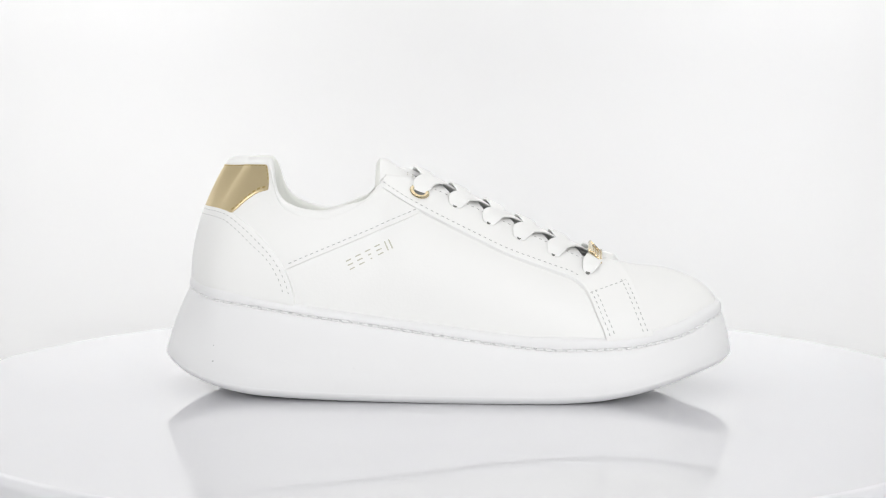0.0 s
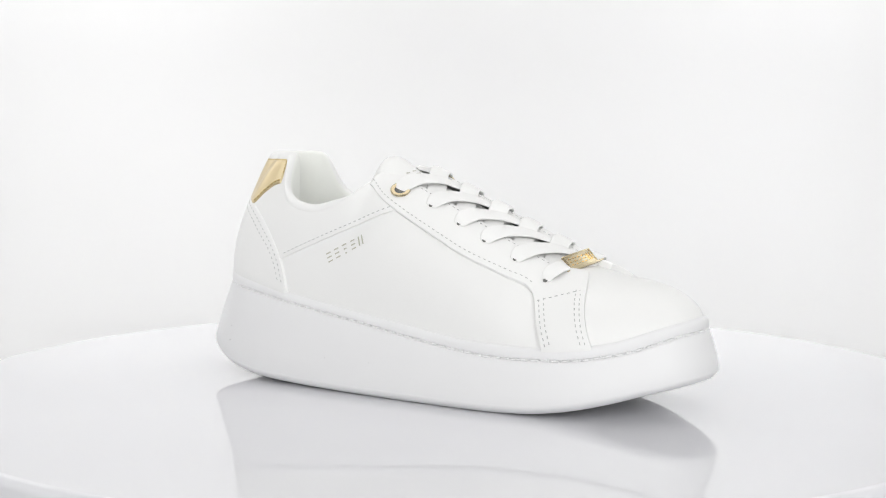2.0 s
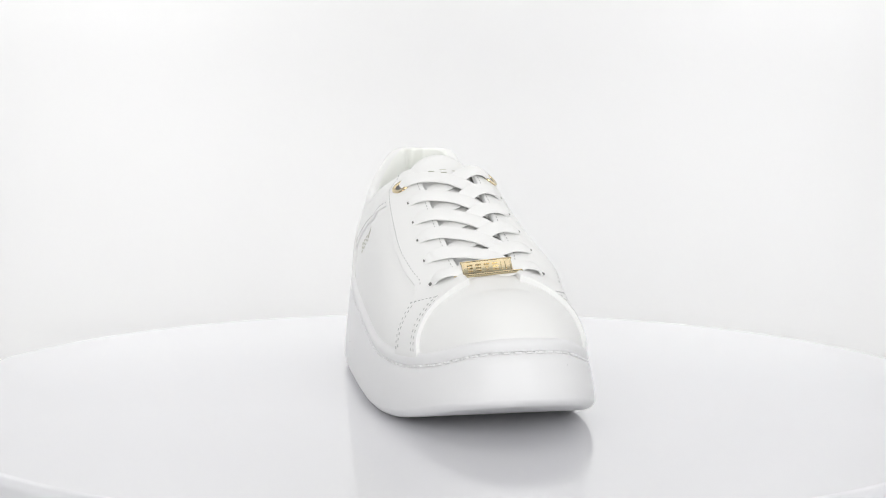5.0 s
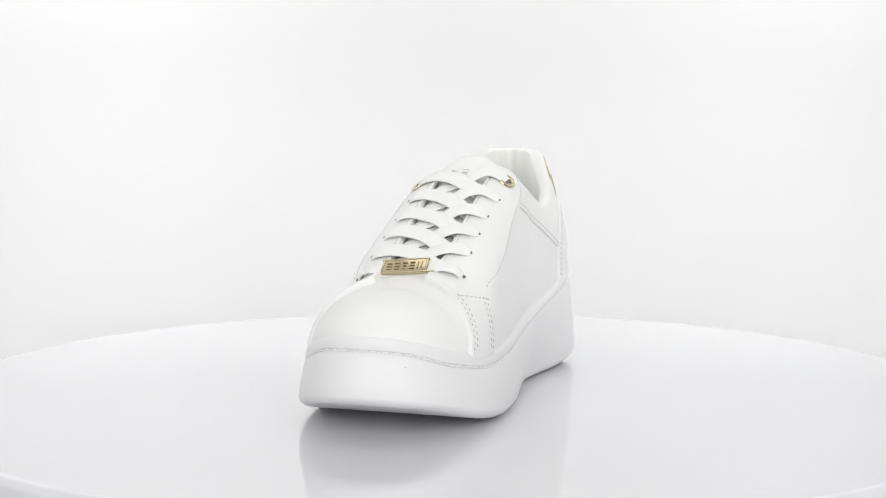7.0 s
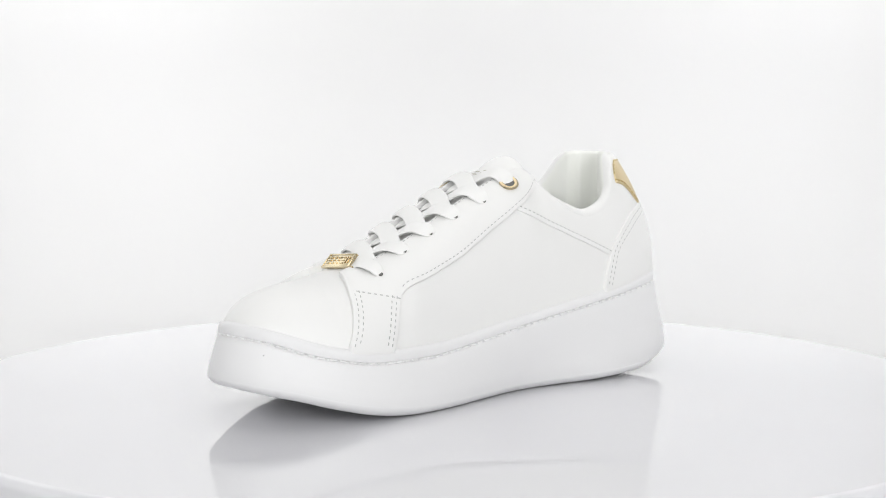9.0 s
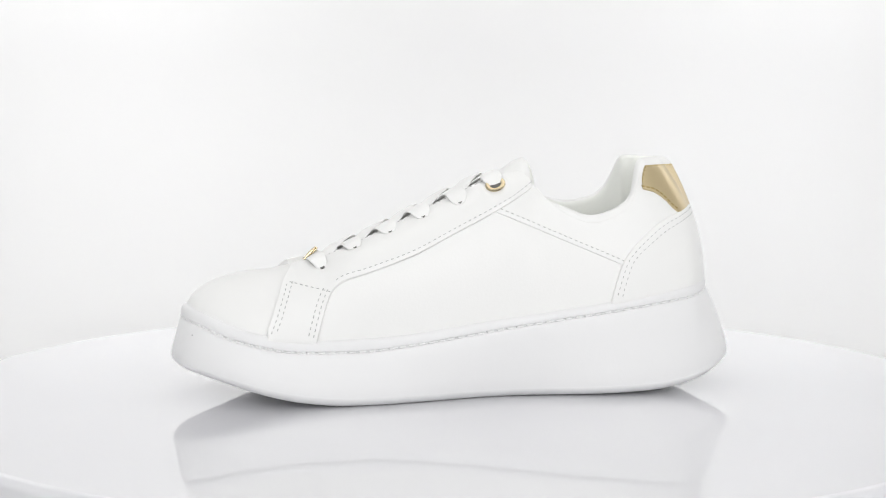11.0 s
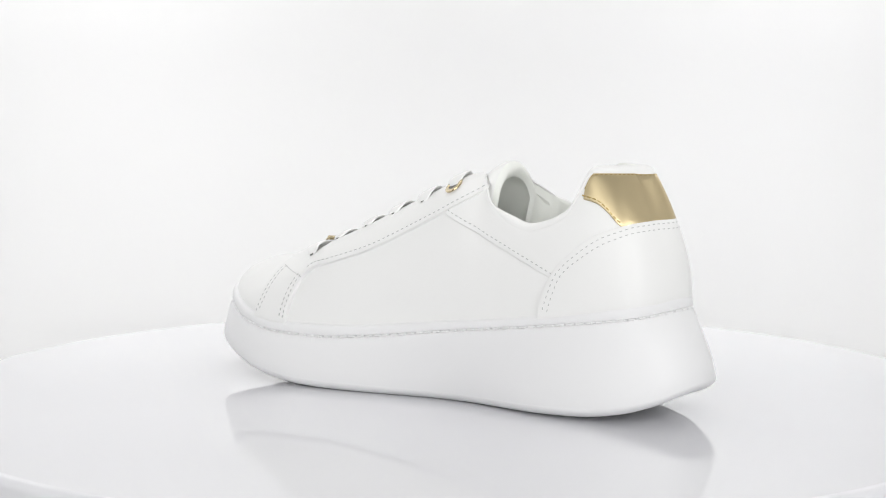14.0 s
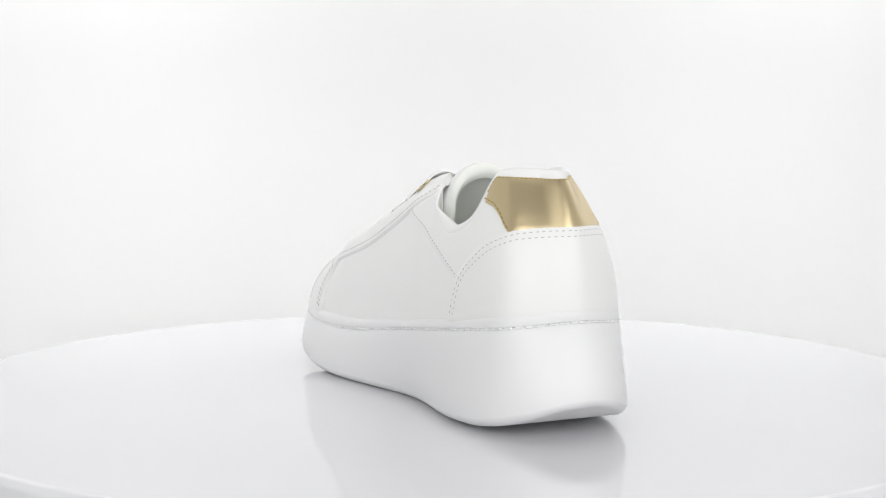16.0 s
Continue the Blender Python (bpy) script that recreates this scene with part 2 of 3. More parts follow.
def stitches(path, name, mat, parent, step=0.0029, length=0.0015, wide=0.00045, thick=0.0003, centre=Vector((0, 0, 0.05))):
    """A run of single thread stitches along a path of (place, normal)."""
    bm = bmesh.new()
    places = [p for p, _ in path]
    for p, d in curve_points(places, step):
        j = min(range(len(places)), key=lambda k: (places[k] - p).length_squared)
        n = path[j][1]
        s = d.cross(n).normalized()
        n = s.cross(d).normalized()
        m = Matrix((d, s, n)).transposed().to_4x4()
        m.translation = p
        r = bmesh.ops.create_cube(bm, size=1.0, matrix=m @ Matrix.Diagonal((length, wide, thick, 1)))
        for v in r["verts"]:
            loc = m.inverted() @ v.co
            if loc.z > 0:
                v.co = m @ Vector((loc.x * 0.7, loc.y * 0.6, loc.z))
    return part(name, bm, mat, parent)


def surface_path(uws, off):
    out = []
    for u, w in uws:
        a, b = surf(u, w, off), surf(u, w, off + 0.001)
        out.append((a, (b - a).normalized()))
    return out


def sole(shoe):
    bm = bmesh.new()
    rings = []
    low, sew, lip = (lambda x: spline(Z_LOW, x)), (lambda x: spline(Z_SEW, x)), (lambda x: spline(Z_LIP, x))

    def ring(fd, fz):
        row = []
        for i in range(NU):
            x = OUT[i].x
            z = fz(x)
            # the inner waist tucks in towards the ground
            t = 1 - min(1.0, max(0.0, (z - low(x)) / (sew(x) - low(x))))
            tuck = 0.0082 * math.exp(-((x + 0.022) / 0.042) ** 2) * t ** 1.3 if OUT[i].y > 0 else 0.0
            row.append((*inset(i, fd(x) + tuck), z))
        rings.append(row)

    ring(lambda x: 0.0070, lambda x: low(x))
    ring(lambda x: 0.0045, lambda x: low(x) + 0.0002)
    ring(lambda x: 0.0026, lambda x: low(x) + 0.0010)
    ring(lambda x: 0.0011, lambda x: low(x) + 0.0024)
    ring(lambda x: 0.0003, lambda x: low(x) + 0.0036)
    ring(lambda x: 0.0001, lambda x: low(x) + 0.0046)
    ring(lambda x: 0.00014, lambda x: low(x) + 0.0048)
    ring(lambda x: 0.0040, lambda x: low(x) + 0.0048)
    vs = grid(bm, rings, close_u=True)[0]
    for i in range(1, NU // 2):                     # the tread, from side to side
        quad = [vs[i], vs[i + 1], vs[NU - i - 1], vs[NU - i]]
        if len(set(quad)) > 2:
            bm.faces.new(list(dict.fromkeys(quad)))
    bm.faces.new((vs[0], vs[1], vs[NU - 1]))
    part("outsole", bm, RUBBER, shoe, "thin white rubber outsole")
    bm = bmesh.new()
    rings.clear()
    ring(lambda x: 0.0040, lambda x: low(x) + 0.0048)
    ring(lambda x: 0.00014, lambda x: low(x) + 0.0048)
    ring(lambda x: 0.0001, lambda x: low(x) + 0.0050)
    for k in (0.25, 0.5, 0.75, 0.93):
        ring(lambda x, k=k: rake(x) * k ** 1.25, lambda x, k=k: low(x) + 0.005 + (sew(x) - low(x) - 0.005) * k)
    ring(lambda x: rake(x) + 0.0001, lambda x: sew(x) - 0.0009)
    ring(lambda x: rake(x) + 0.0003, lambda x: sew(x) - 0.0006)
    ring(lambda x: rake(x) + 0.0012, lambda x: sew(x) - 0.0003)
    ring(lambda x: rake(x) + 0.0012, lambda x: sew(x) + 0.0003)
    ring(lambda x: rake(x) + 0.0003, lambda x: sew(x) + 0.0006)
    ring(lambda x: rake(x) + 0.0001, lambda x: sew(x) + 0.0012)
    ring(lambda x: rake(x) + 0.0003, lambda x: sew(x) + (lip(x) - sew(x)) * 0.6)
    ring(lambda x: rake(x) + 0.0008, lambda x: lip(x) - 0.0012)
    ring(lambda x: rake(x) + 0.0017, lambda x: lip(x) - 0.0004)
    ring(lambda x: rake(x) + 0.0030, lambda x: lip(x))
    ring(lambda x: rake(x) + 0.0050, lambda x: lip(x) - 0.0030)
    grid(bm, rings, close_u=True)
    bmesh.ops.holes_fill(bm, edges=[e for e in bm.edges if e.is_boundary])
    body = part("midsole", bm, RUBBER, shoe, "thick smooth white rubber platform midsole")
    path = [(Vector((*inset(i % NU, rake(OUT[i % NU].x) + 0.0004), sew(OUT[i % NU].x))), Vector((*(-NORMAL[i % NU]), 0))) for i in range(NU + 1)]
    stitches(path, "sole_stitching", SOLE_THREAD, body, step=0.0050, length=0.0040, wide=0.0011, thick=0.0014)
    # small dark scuffs on the rubber
    for x, side, z, size in ((-.1180, -1, .0262, .0005), (-.1190, -1, .0185, .0008), (-.0470, -1, .0172, .0005), (-.0215, -1, .0175, .0004), (.1345, 1, .0335, .0006)):
        i = min((j for j in range(NU) if OUT[j].y * side > 0), key=lambda j: abs(OUT[j].x - x))
        k = (z - low(x) - 0.006) / (sew(x) - low(x) - 0.006)
        p = inset(i, rake(x) * k ** 1.25)
        bm = bmesh.new()
        m = Matrix.Translation((p.x, p.y, z)) @ pose(0, 0, 0, 20, 40 * x / 0.05, 0)
        bmesh.ops.create_icosphere(bm, subdivisions=1, radius=size / 2, matrix=m @ Matrix.Diagonal((0.6, 0.4, 1.2, 1)))
        part("scuff", bm, HOLE, body)
    return body


def upper(shoe):
    bm = bmesh.new()
    nw = 40
    rows = [[surf(i * 0.75, 1.0 * j / nw) for i in range(NU * 4 // 3)] for j in range(nw + 1)]
    vs = grid(bm, rows, close_u=True)
    # the throat is open under the laces
    gone = set()
    for i in range(NU * 4 // 3):
        x, side = at_u(i * 0.75)[0].x, -1 if at_u(i * 0.75)[0].y < 0 else 1
        if -.10 < x < .0735:
            limit = edge_w(x, side) - 0.02
            gone.update(vs[j][i] for j in range(nw + 1) if j / nw > limit and x > -.046)
    bmesh.ops.delete(bm, geom=list(gone), context="VERTS")
    bmesh.ops.remove_doubles(bm, verts=bm.verts, dist=0.00002)
    return part("upper", bm, LEATHER, shoe, "smooth white leather vamp and quarters")


COUNTER_OUT = [(-.132, .0935), (-.119, .0920), (-.1079, .0875), (-.0969, .0810), (-.0859, .0705), (-.0800, .0600), (-.0778, .0530), (-.0760, .0445)]
COUNTER_IN = [(-.132, .0935), (-.120, .0917), (-.114, .0900), (-.1028, .0866), (-.0895, .0779), (-.0803, .0681), (-.0759, .0570), (-.0725, .0445)]
TAB = [(-.132, .0905), (-.1175, .0895), (-.1145, .0913), (-.1088, .0966), (-.1015, .1006), (-.0928, .1023)]
STAY_OUT = [(-.0367, .1040), (-.0157, .0922), (.0075, .0806), (.0266, .0715), (.0486, .0632), (.0585, .0594), (.0635, .0555), (.0668, .0500), (.0702, .0420), (.0738, .0330), (.0745, .0290)]
STAY_IN = STAY_OUT[:4] + [(.0486, .0640), (.0598, .0604), (.0655, .0562), (.0690, .0500), (.0718, .0420), (.0742, .0330), (.0748, .0290)]
STAY_FRONT = [(.078, .0668), (.0825, .0635), (.0868, .0590), (.0905, .0510), (.0940, .0420), (.0972, .0340), (.0982, .0300)]
TAB_TOP = [(-.132, .1135), (-.1106, .1140), (-.0995, .1140), (-.0960, .1108), (-.0937, .1060), (-.0929, .1026)]
SEAM = [(-.084, .0630), (-.08, .0650), (-.05, .0778), (-.0167, .0918), (-.010, .0945)]


def u_heel(x, side):
    return u_at(x, side) - (NU if side > 0 else 0)


def panels(shoe):
    xs = lambda u: at_u(u)[0].x
    # heel counter
    line = lambda u: COUNTER_IN if u < 0 else COUNTER_OUT
    a, b = u_heel(-.0725, 1), u_heel(-.0760, -1)
    top = lambda u: w_at(u, max(base_z(xs(u)), spline(line(u), xs(u))))
    counter = ruled(a, b, 110, 8, lambda u: 0.0, top, 0.0017, "heel_counter", LEATHER, shoe, "smooth white leather heel counter")
    n = 150
    for d in (0.0022, 0.0046):
        path = []
        for i in range(n + 1):
            u = a + (b - a) * (i + 0.5) / (n + 1)
            x = xs(u)
            # step back from the edge, down and towards the heel
            z = spline([(px - d * smooth(-.125, -.088, px), pz - d * (1 - 0.75 * smooth(-.10, -.078, px))) for px, pz in line(u)], x)
            if z > base_z(x) + 0.0035:
                path.append((u, w_at(u, z)))
        stitches(surface_path(path, 0.0017), "counter_stitching", SHADED_THREAD, counter)
    # collar panel round the ankle
    a, b = u_heel(-.0130, 1), u_heel(-.0160, -1)
    low = lambda u: w_at(u, spline(SEAM, xs(u)) if xs(u) > -.082 else spline(line(u), xs(u)) - 0.004)
    collar = ruled(a, b, 150, 8, low, lambda u: 0.965 if xs(u) < -.045 else w_at(u, min(raw(u, .965).z, spline(STAY_OUT, xs(u)) + 0.004)), 0.0009, "collar_panel", LEATHER, shoe)
    for side in (-1, 1):
        path = []
        for i in range(60):
            x = -.0795 + 0.064 * i / 59
            u = u_at(x, side)
            path.append((u, w_at(u, spline(SEAM, x) + 0.0024)))
        stitches(surface_path(path, 0.0010), "collar_stitching", SHADED_THREAD, collar)
    # gold tab over the back of the heel
    a, b = u_heel(-.0930, 1), u_heel(-.0930, -1)
    tab = ruled(a, b, 90, 8, lambda u: w_at(u, spline(TAB, xs(u))), lambda u: w_at(u, max(spline(TAB, xs(u)), spline(TAB_TOP, xs(u)))), 0.0016, "heel_tab", GOLD_LEATHER, shoe, "shiny gold metallic leather heel tab")
    for side in (-1, 1):
        path = []
        for i in range(40):
            x = -.1150 + 0.0215 * i / 39
            u = u_heel(x, side)
            path.append((u, w_at(u, spline(TAB, x) + 0.0016)))
        stitches(surface_path(path, 0.0017), "tab_stitching", GOLD_THREAD, tab, step=0.0027, length=0.0020, wide=0.0007, thick=0.0006)
    path = []
    for i in range(90):
        u = u_heel(-.0945, 1) + (u_heel(-.0945, -1) - u_heel(-.0945, 1)) * i / 89
        path.append((u, w_at(u, spline(TAB_TOP, xs(u)) - 0.0008)))
    stitches(surface_path(path, 0.0016), "tab_stitching", GOLD_THREAD, tab, step=0.0022, length=0.0014)
    # eyelet facings
    for side in (-1, 1):
        u0, u1 = u_at(-.0360, side), u_at(.0980, side)
        STAY = STAY_OUT if side < 0 else STAY_IN
        front_edge = [(px + (0.0015 if side > 0 else 0.0), pz) for px, pz in STAY_FRONT]

        def lower(u):
            x = xs(u)
            return w_at(u, spline(STAY, x)) if x < .0745 else 0.0

        def higher(u):
            x = xs(u)
            edge = edge_w(x, side)
            if x > .078:
                edge = min(edge, w_at(u, spline(front_edge, x)))
            return max(edge, lower(u))

        stay = ruled(u0, u1, 130, 8, lower, higher, 0.0019, "eyelet_facing", LEATHER, shoe, lift=lambda u: 0.0017 * math.exp(-((xs(u) - .0785) / .0085) ** 2))
        shift = lambda pts, d: [(px + d, pz) for px, pz in pts]
        bar = lambda x: (.0522 if side < 0 else .0548) + (.0048 if side < 0 else .0032) * (x - .066) / .018
        upright = lambda pts, x0, x1: [(x, spline(pts, x)) for x in np.linspace(x0, x1, 30) if spline(pts, x) < bar(x) + 0.0004]
        rows = [[(x, spline(STAY, x) + 0.0022) for x in np.linspace(-.0345, .0620 if side < 0 else .0645, 70)],
                upright(shift(STAY, 0.0022), .0655, .0762),
                upright(shift(STAY, 0.0046), .0679, .0786),
                upright(shift(front_edge, -0.0024), .0855, .0955),
                upright(shift(front_edge, -0.0046), .0833, .0933),
                [(x, bar(x)) for x in np.linspace(.0675, .0860, 20)],
                [(x, raw(u_at(x, side), edge_w(x, side) - 0.030).z) for x in np.linspace(-.020, .076, 60)]]
        for r in rows:
            path = []
            for x, z in r:
                u = u_at(x, side)
                z = max(z, base_z(x) + 0.0022)
                path.append((u, w_at(u, z)))
            stitches(surface_path(path, 0.00195), "facing_stitching", SHADED_THREAD, stay, thick=0.0003)


def lining(shoe):
    """The padded inside of the ankle opening, with its rolled rim."""
    bm = bmesh.new()
    a, b = u_heel(-.0350, 1), u_heel(-.0350, -1)
    rows, rims = [], []
    n = 120
    for i in range(n + 1):
        u = a + (b - a) * i / n
        x = at_u(u)[0].x
        p = surf(u, 0.955, 0.0010)
        _, q = at_u(u)
        inn = Vector((q.x - p.x, q.y - p.y, 0)).normalized()
        up = Vector((0, 0, 1))
        heel = smooth(-.085, -.115, x)
        th = (0.0070 + 0.002 * heel) * (1 - 0.85 * smooth(-.060, -.040, x))
        rise = (0.0036 - 0.0008 * heel) * (1 - 0.9 * smooth(-.055, -.040, x))
        rim = [p + inn * (th / 2 * (1 - math.cos(math.pi * k / 10))) + up * (rise * math.sin(math.pi * k / 10) + 0.0030 * heel * k / 10) for k in range(11)]
        rims.append([p - up * 0.002 + inn * 0.001] + rim[:8])
        row = rim[7:]
        for k in range(1, 9):
            t = k / 8
            z = p.z + 0.0030 * heel * (1 - t) + (0.040 - p.z) * t
            row.append(Vector((p.x, p.y, z)) + inn * (th + 0.0015 * math.sin(math.pi * min(1, t * 1.6)) - 0.006 * t))
        rows.append(row)
    rim_mesh = bmesh.new()
    grid(rim_mesh, rims)
    part("collar_rim", rim_mesh, LEATHER, shoe, "rolled white leather collar rim")
    grid(bm, rows)
    for side in (-1, 1):
        grid(bm, [[surf(u_at(x, side), w, -0.0025) for w in np.linspace(0.03, min(0.88, edge_w(float(x), side) - 0.04), 14)] for x in np.linspace(-.040, .05, 18)])
    body = part("lining", bm, LINING, shoe, "padded pale white textile collar lining")
    bm = bmesh.new()
    rows = []
    for x in np.linspace(-.122, .085, 30):
        (pa, qa), (pb, _) = at_u(u_at(x, -1)), at_u(u_at(x, 1))
        z = 0.050 - 0.10 * (max(-0.09, x) + 0.09)
        rows.append([(x, pa.y + (pb.y - pa.y) * t, z + 0.003 * (2 * t - 1) ** 2) for t in np.linspace(0.05, 0.95, 9)])
    grid(bm, rows)
    part("insole", bm, LINING, shoe)


def tilt(x):
    """How much the instep rises towards the inner side."""
    return 0.02 + 0.09 * smooth(-.03, .045, x)


def tongue(shoe):
    line = [(-.0365, .1160), (-.034, .1158), (-.028, .1120), (-.0155, .1048), (0.0, .0972), (.02, .0876), (.04, .0780), (.055, .0709), (.070, .0650), (.080, .0612)]
    bm = bmesh.new()
    rows, under = [], []
    for i in range(49):
        x = -.0365 + (.078 + .0365) * i / 48
        z = spline(line, x)
        half = 0.0240 - 0.0085 * smooth(-.02, .08, x)
        half *= math.sqrt(max(0.0, 1 - max(0.0, (-.024 - x) / .0135) ** 2.5)) * 0.35 + 0.65
        th = 0.0075 + 0.028 * smooth(-.030, 0.03, x)
        pad = 0.80 + 0.185 * smooth(-.038, -.005, x)
        outer, inner = [], []
        flank = 0.026 * (1 - smooth(-.015, .03, x)) + 0.002
        for k in range(25):
            full = -1.5 + k / 8
            s = max(-1.0, min(1.0, full))
            past = abs(full) - abs(s)
            y = half * math.sin(s * 1.35) / math.sin(1.35) * (1 - 0.06 * past)
            drop = (0.026 - 0.014 * smooth(-.025, .002, x)) * (1 - math.cos(s * 1.35)) * half / 0.0215 + flank * past / 0.5
            drop -= tilt(x) * y
            outer.append((x + 0.012 * past, y, z + 0.0012 - drop))
            inner.append((x + 0.012 * past, y * pad, z + 0.0010 - th * math.cos(s * 1.45) - drop))
        rows.append(outer)
        under.append([outer[0]] + inner + [outer[-1]])
    grid(bm, rows)
    body = part("tongue", bm, LEATHER, shoe, "padded white leather tongue")
    bm = bmesh.new()
    grid(bm, under)
    tip = [[Vector(o).lerp(Vector(n), t) + Vector((-0.0022 * math.sin(math.pi * t), 0, 0)) for o, n in zip(rows[0], under[0][1:-1])] for t in np.linspace(0, 1, 7)]
    grid(bm, tip)
    part("tongue_lining", bm, LINING, body, "pale textile tongue lining")
    for y, wide in ((-.0060, .0032), (0.0, .0032), (.0060, .0032)):
        bm = bmesh.new()
        m = Matrix.Translation((-.0215, y, spline(line, -.0215) + 0.0014 - 20 * y * y)) @ pose(0, 0, 0, 0, 24, 0)
        for dx in (-.0014, .0014):
            box(bm, m @ Matrix.Translation((dx, 0, 0)), 0.0004, wide, 0.0003)
        part("tongue_mark", bm, MARK, body)
    return body


HOLES = {-1: [(-.0172, -.0222), (.0002, -.0213), (.0168, -.0223), (.0317, -.0232), (.0488, -.0236), (.0660, -.0246)],
         1: [(-.0174, .0222), (.0006, .0230), (.0188, .0227), (.0354, .0235), (.0528, .0248), (.0690, .0262)]}


def hole_uw(side, k):
    return crown(*HOLES[side][k])


def ribbon(pts, ups, wide, thick, name, parent):
    """A flat lace through pts, lying square to ups."""
    bm = bmesh.new()
    n = 8 * (len(pts) - 1)
    rows = []

    gaps = [max(1e-5, (q - p).length) for p, q in zip(pts, pts[1:])]
    knots = [sum(gaps[:i]) for i in range(len(pts))]
    full = knots[-1]

    def slope_at(seq, i):
        if i == 0 or i == len(seq) - 1:
            j = 0 if i == 0 else i - 1
            return (seq[j + 1] - seq[j]) / gaps[j]
        a, b = gaps[i - 1], gaps[i]
        return ((seq[i] - seq[i - 1]) / a * b + (seq[i + 1] - seq[i]) / b * a) / (a + b)

    def cat(seq, t):
        i = max(j for j in range(len(seq) - 1) if knots[j] <= t or j == 0)
        h = gaps[i]
        f = min(1.0, max(0.0, (t - knots[i]) / h))
        return (seq[i] * ((1 + 2 * f) * (1 - f) ** 2) + slope_at(seq, i) * (h * f * (1 - f) ** 2)
                + seq[i + 1] * (f * f * (3 - 2 * f)) - slope_at(seq, i + 1) * (h * f * f * (1 - f)))

    for i in range(n + 1):
        t = full * i / n
        c, up = cat(pts, t), cat(ups, t).normalized()
        d = (cat(pts, min(full, t + 0.0004)) - cat(pts, max(0, t - 0.0004))).normalized()
        s = d.cross(up).normalized()
        up = s.cross(d).normalized()
        end = min(i, n - i) / n
        w = wide * (0.42 + 0.58 * min(1.0, end / 0.12) ** 0.6)
        row = []
        for k in range(12):
            an = 2 * math.pi * k / 12
            cx, cy = math.cos(an), math.sin(an)
            row.append(c + s * (w / 2 * math.copysign(abs(cx) ** 0.45, cx)) + up * (thick / 2 * math.copysign(abs(cy) ** 0.8, cy)))
        rows.append(row)
    vs = grid(bm, rows, close_u=True)
    bm.faces.new(vs[0])
    bm.faces.new(vs[-1])
    return part(name, bm, COTTON, parent)


def laces(shoe):
    bundle = new("laces")
    bundle.parent = shoe
    tagged(bundle, "flat woven white cotton laces")

    def lay(x, y, off):
        """A place above the instep's arch and the arch's normal there."""
        u, w = crown(x, y)
        w = min(w, 0.97)
        p = surf(u, w, 0.0)
        n = (surf(u, w, 0.002) - p).normalized()
        return Vector((x, y, p.z)) + n * off, n

    def run(steps):
        both = [lay(*st) for st in steps]
        return [p for p, _ in both], [n for _, n in both]

    def strand(start, end, profile):
        (xa, ya), (xb, yb) = start, end
        ribbon(*run([(xa + (xb - xa) * g, ya + (yb - ya) * f, off) for f, g, off in profile]), 0.0098, 0.0014, "lace", bundle)

    for k in range(5):
        lift = 0.0003 * math.sin(5 * k + 1)
        # from a hole of the outer side, forwards over the tongue and under the inner facing
        strand(HOLES[-1][k], HOLES[1][k + 1], ((-.02, 0.0, 0.0016), (.06, .03, 0.0030), (.18, .12, 0.0032), (.34, .29, 0.0028 + lift), (.50, .50, 0.0026 + lift), (.64, .72, 0.0020),
                                               (.75, .90, 0.0008), (.83, .97, -0.0012), (.90, 1.0, -0.0030)))
        # from a hole of the inner side over the end of that strand, then beneath the next one and under the outer facing
        strand(HOLES[1][k], HOLES[-1][k + 1], ((-.02, 0.0, 0.0016), (.06, .01, 0.0031), (.18, .05, 0.0036), (.30, .17, 0.0030 - lift), (.42, .36, 0.0010), (.55, .55, 0.0003), (.70, .72, -0.0006), (.82, .86, -0.0026)))
    # the last, straight row carries the tag
    xa, ya = HOLES[-1][5]
    pts, ups = run([(xa, ya, 0.0016), (xa + .0006, ya + .0030, 0.0038), (xa + .0028, ya + .0085, 0.0042)])
    slope = Vector((0.70, 0, 0.70))
    xb, yb = HOLES[1][5]
    far_pts, far_ups = run([(xb + .0020, yb - .0085, 0.0046), (xb + .0006, yb - .0030, 0.0040), (xb, yb, 0.0016)])
    pts += [Vector((.0716, -0.0080, .0678)), Vector((.0722, 0.0, .0685)), Vector((.0730, 0.0090, .0692))]
    ribbon(pts + far_pts, ups + [slope, slope, slope] + far_ups, 0.0086, 0.0014, "lace", bundle)


def eyelets(shoe):
    for side in (-1, 1):
        for k in range(6):
            u, w = hole_uw(side, k)
            p, n = surf(u, w - (0.006 if k else 0.0), 0.0022), (surf(u, w, 0.003) - surf(u, w, 0.001)).normalized()
            m = n.to_track_quat("Z", "Y").to_matrix().to_4x4()
            m.translation = p
            bm = bmesh.new()
            if k == 0:
                rows = []
                for i in range(28):
                    a = 2 * math.pi * i / 28
                    rows.append([m @ Vector(((0.0039 + 0.0012 * math.cos(b)) * math.cos(a), (0.0039 + 0.0012 * math.cos(b)) * math.sin(a), 0.0007 * math.sin(b))) for b in [2 * math.pi * j / 10 for j in range(10)]])
                grid(bm, rows, close_u=True, close_v=True)
                ring = part("eyelet", bm, GOLD, shoe, "polished gold metal eyelet ring")
                bm = bmesh.new()
                bmesh.ops.create_cone(bm, cap_ends=True, segments=20, radius1=0.0027, radius2=0.0027, depth=0.0006, matrix=m)
                part("hole", bm, HOLE, ring)
            else:
                bmesh.ops.create_cone(bm, cap_ends=True, segments=16, radius1=0.0011, radius2=0.0011, depth=0.0005, matrix=m)
                part("lace_hole", bm, HOLE, shoe)


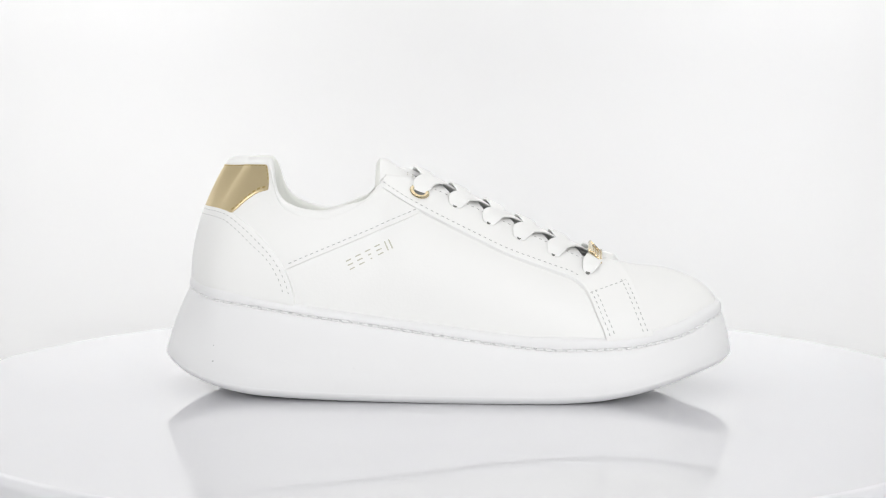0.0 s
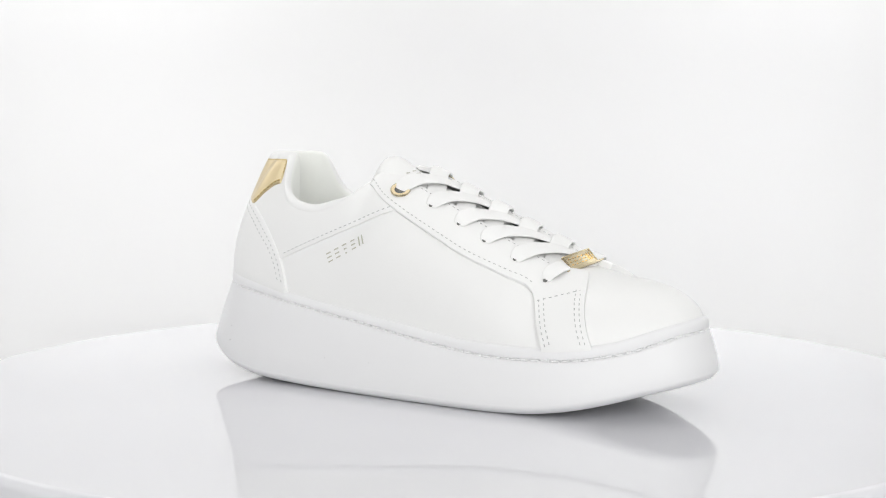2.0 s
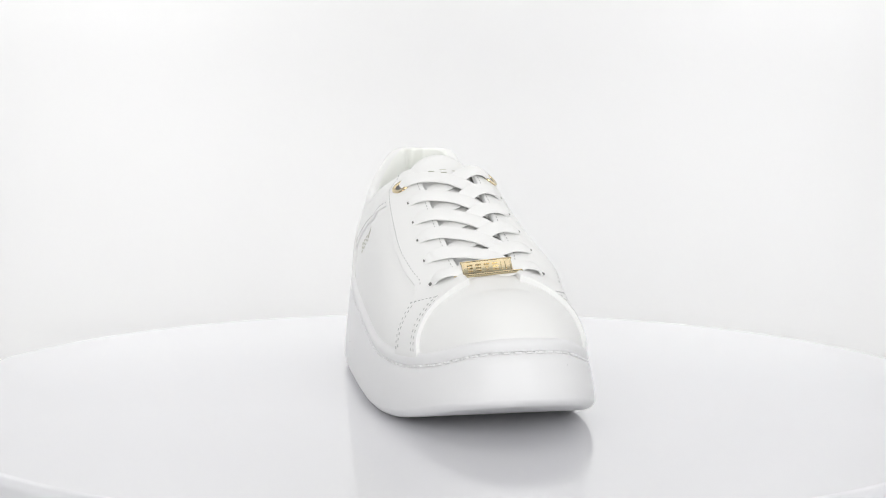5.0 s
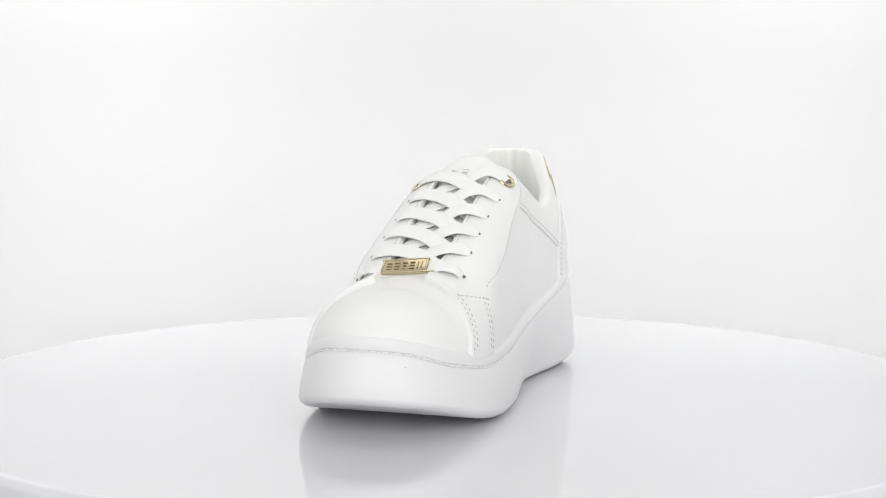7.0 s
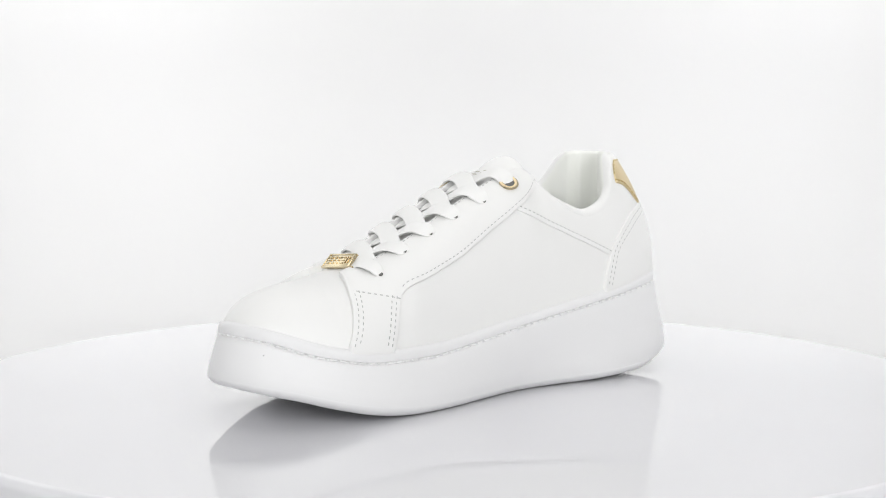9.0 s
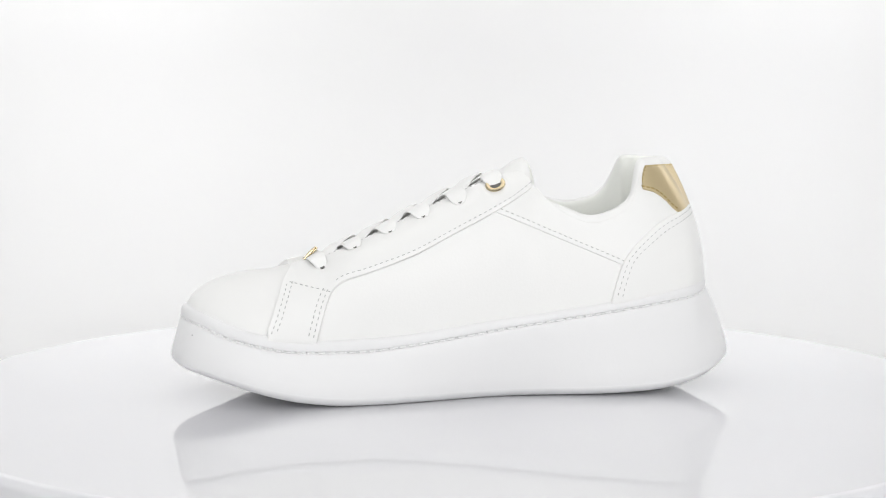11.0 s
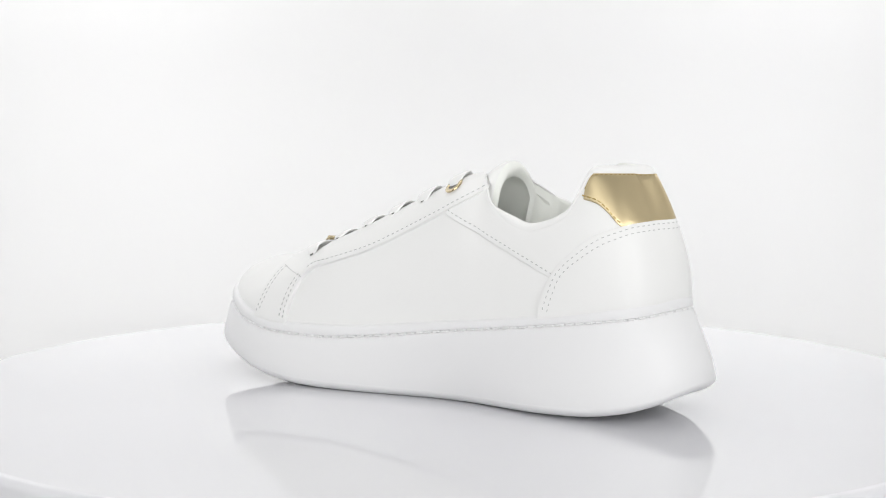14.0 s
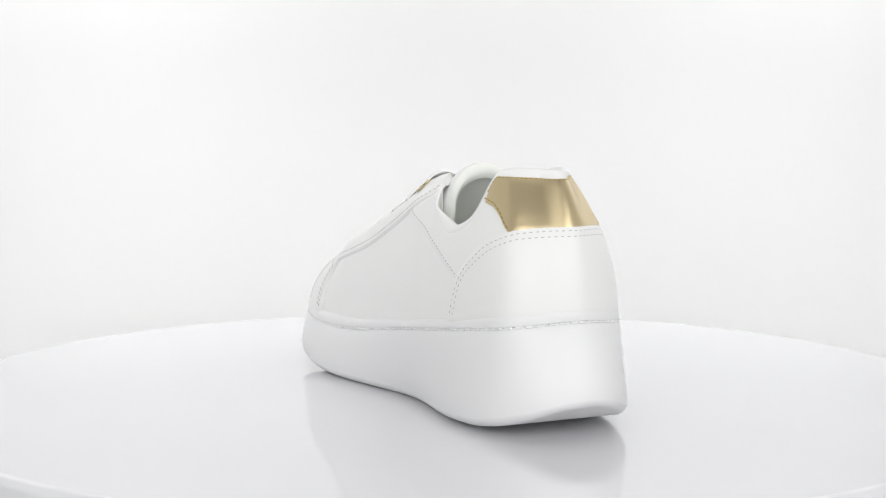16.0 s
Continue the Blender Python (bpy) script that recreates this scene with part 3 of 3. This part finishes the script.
ROWS = ((0, -1, 1), (0, 0, 1), (0, 1, 1))
MARKS = (ROWS, ROWS, ((0, -1, .3), (0, 0, .6), (0, 1, 1)), ROWS, ((-.4, 0, 0), (.4, 0, 0)))


def bars(bm, m, k, wide, tall, line, thick):
    """One small mark: plain bars across or upright."""
    for cx, cy, across in MARKS[k]:
        sx, sy = (wide * across, line) if across else (line, tall)
        box(bm, m @ Matrix.Translation((cx * wide, cy * (tall - line) / 2, 0)), sx, sy, thick)


def tag_plate(shoe):
    """The gold bar threaded on the lowest lace, with five raised marks."""
    ey = Vector((0.10, 1.0, 0.10)).normalized()
    ex = Vector((0.70, 0.0, -0.71))
    ex = (ex - ey * ex.dot(ey)).normalized()
    m = Matrix((ex, ey, ex.cross(ey))).transposed().to_4x4()
    m.translation = (.0724, -0.0005, .0702)
    bm = bmesh.new()
    box(bm, m, 0.0074, 0.0235, 0.0012, 0.0003)
    box(bm, m @ Matrix.Translation((.0041, 0, .0002)), 0.0011, 0.0325, 0.0016, 0.0004)
    box(bm, m @ Matrix.Translation((-.0038, 0, .0)), 0.0009, 0.0245, 0.0016, 0.0004)
    for y in (-.0113, .0113):
        box(bm, m @ Matrix.Translation((0, y, 0)), 0.0074, 0.0009, 0.0016, 0.0003)
    plate = part("lace_tag", bm, GOLD, shoe, "gold metal lace tag with raised marks")
    for k in range(5):
        bm = bmesh.new()
        y = -0.0080 + 0.0040 * k
        bars(bm, m @ Matrix.Translation((0, y, 0.0008)) @ Matrix.Rotation(radians(90), 4, "Z"), k, 0.0025, 0.0040, 0.0005, 0.0006)
        part("mark", bm, GOLD, plate)


def side_mark(shoe):
    """Five small foil marks on the outer side."""
    for k in range(5):
        t = k / 4
        x, z = -.0500 + 0.0185 * t, .0675 + 0.0095 * t
        u = u_at(x, -1)
        w = w_at(u, z)
        p = surf(u, w, 0.0001)
        ex = (surf(u_at(x + .002, -1), w_at(u_at(x + .002, -1), z + .0010), 0.0001) - p).normalized()
        n = (surf(u, w, 0.001) - p).normalized()
        ez = n.cross(ex).normalized()
        if ez.z < 0:
            ez = -ez
        bm = bmesh.new()
        m = Matrix((ex, ez, ex.cross(ez))).transposed().to_4x4()
        m.translation = p
        bars(bm, m, k, 0.0028, 0.0050, 0.0006, 0.0003)
        part("side_mark", bm, MARK, shoe, "small silvery foil mark")


def sneaker():
    shoe = new("sneaker")
    tagged(shoe, "white leather low-top platform sneaker with gold heel tab", "shoe")
    sole(shoe)
    upper(shoe)
    panels(shoe)
    lining(shoe)
    tongue(shoe)
    laces(shoe)
    eyelets(shoe)
    tag_plate(shoe)
    side_mark(shoe)
    return shoe


TABLE = turntable()
SHOE = sneaker()


# ---------------------------------------------------------------- movement
def yaw(t):
    return 0.27 - 15.534 * t + 0.01351 * t * t


def motions():
    for thing in (TABLE, SHOE):
        walk(thing, [(float(t), pose(0, 0, 0, 0, 0, yaw(t))) for t in range(17)])


motions()
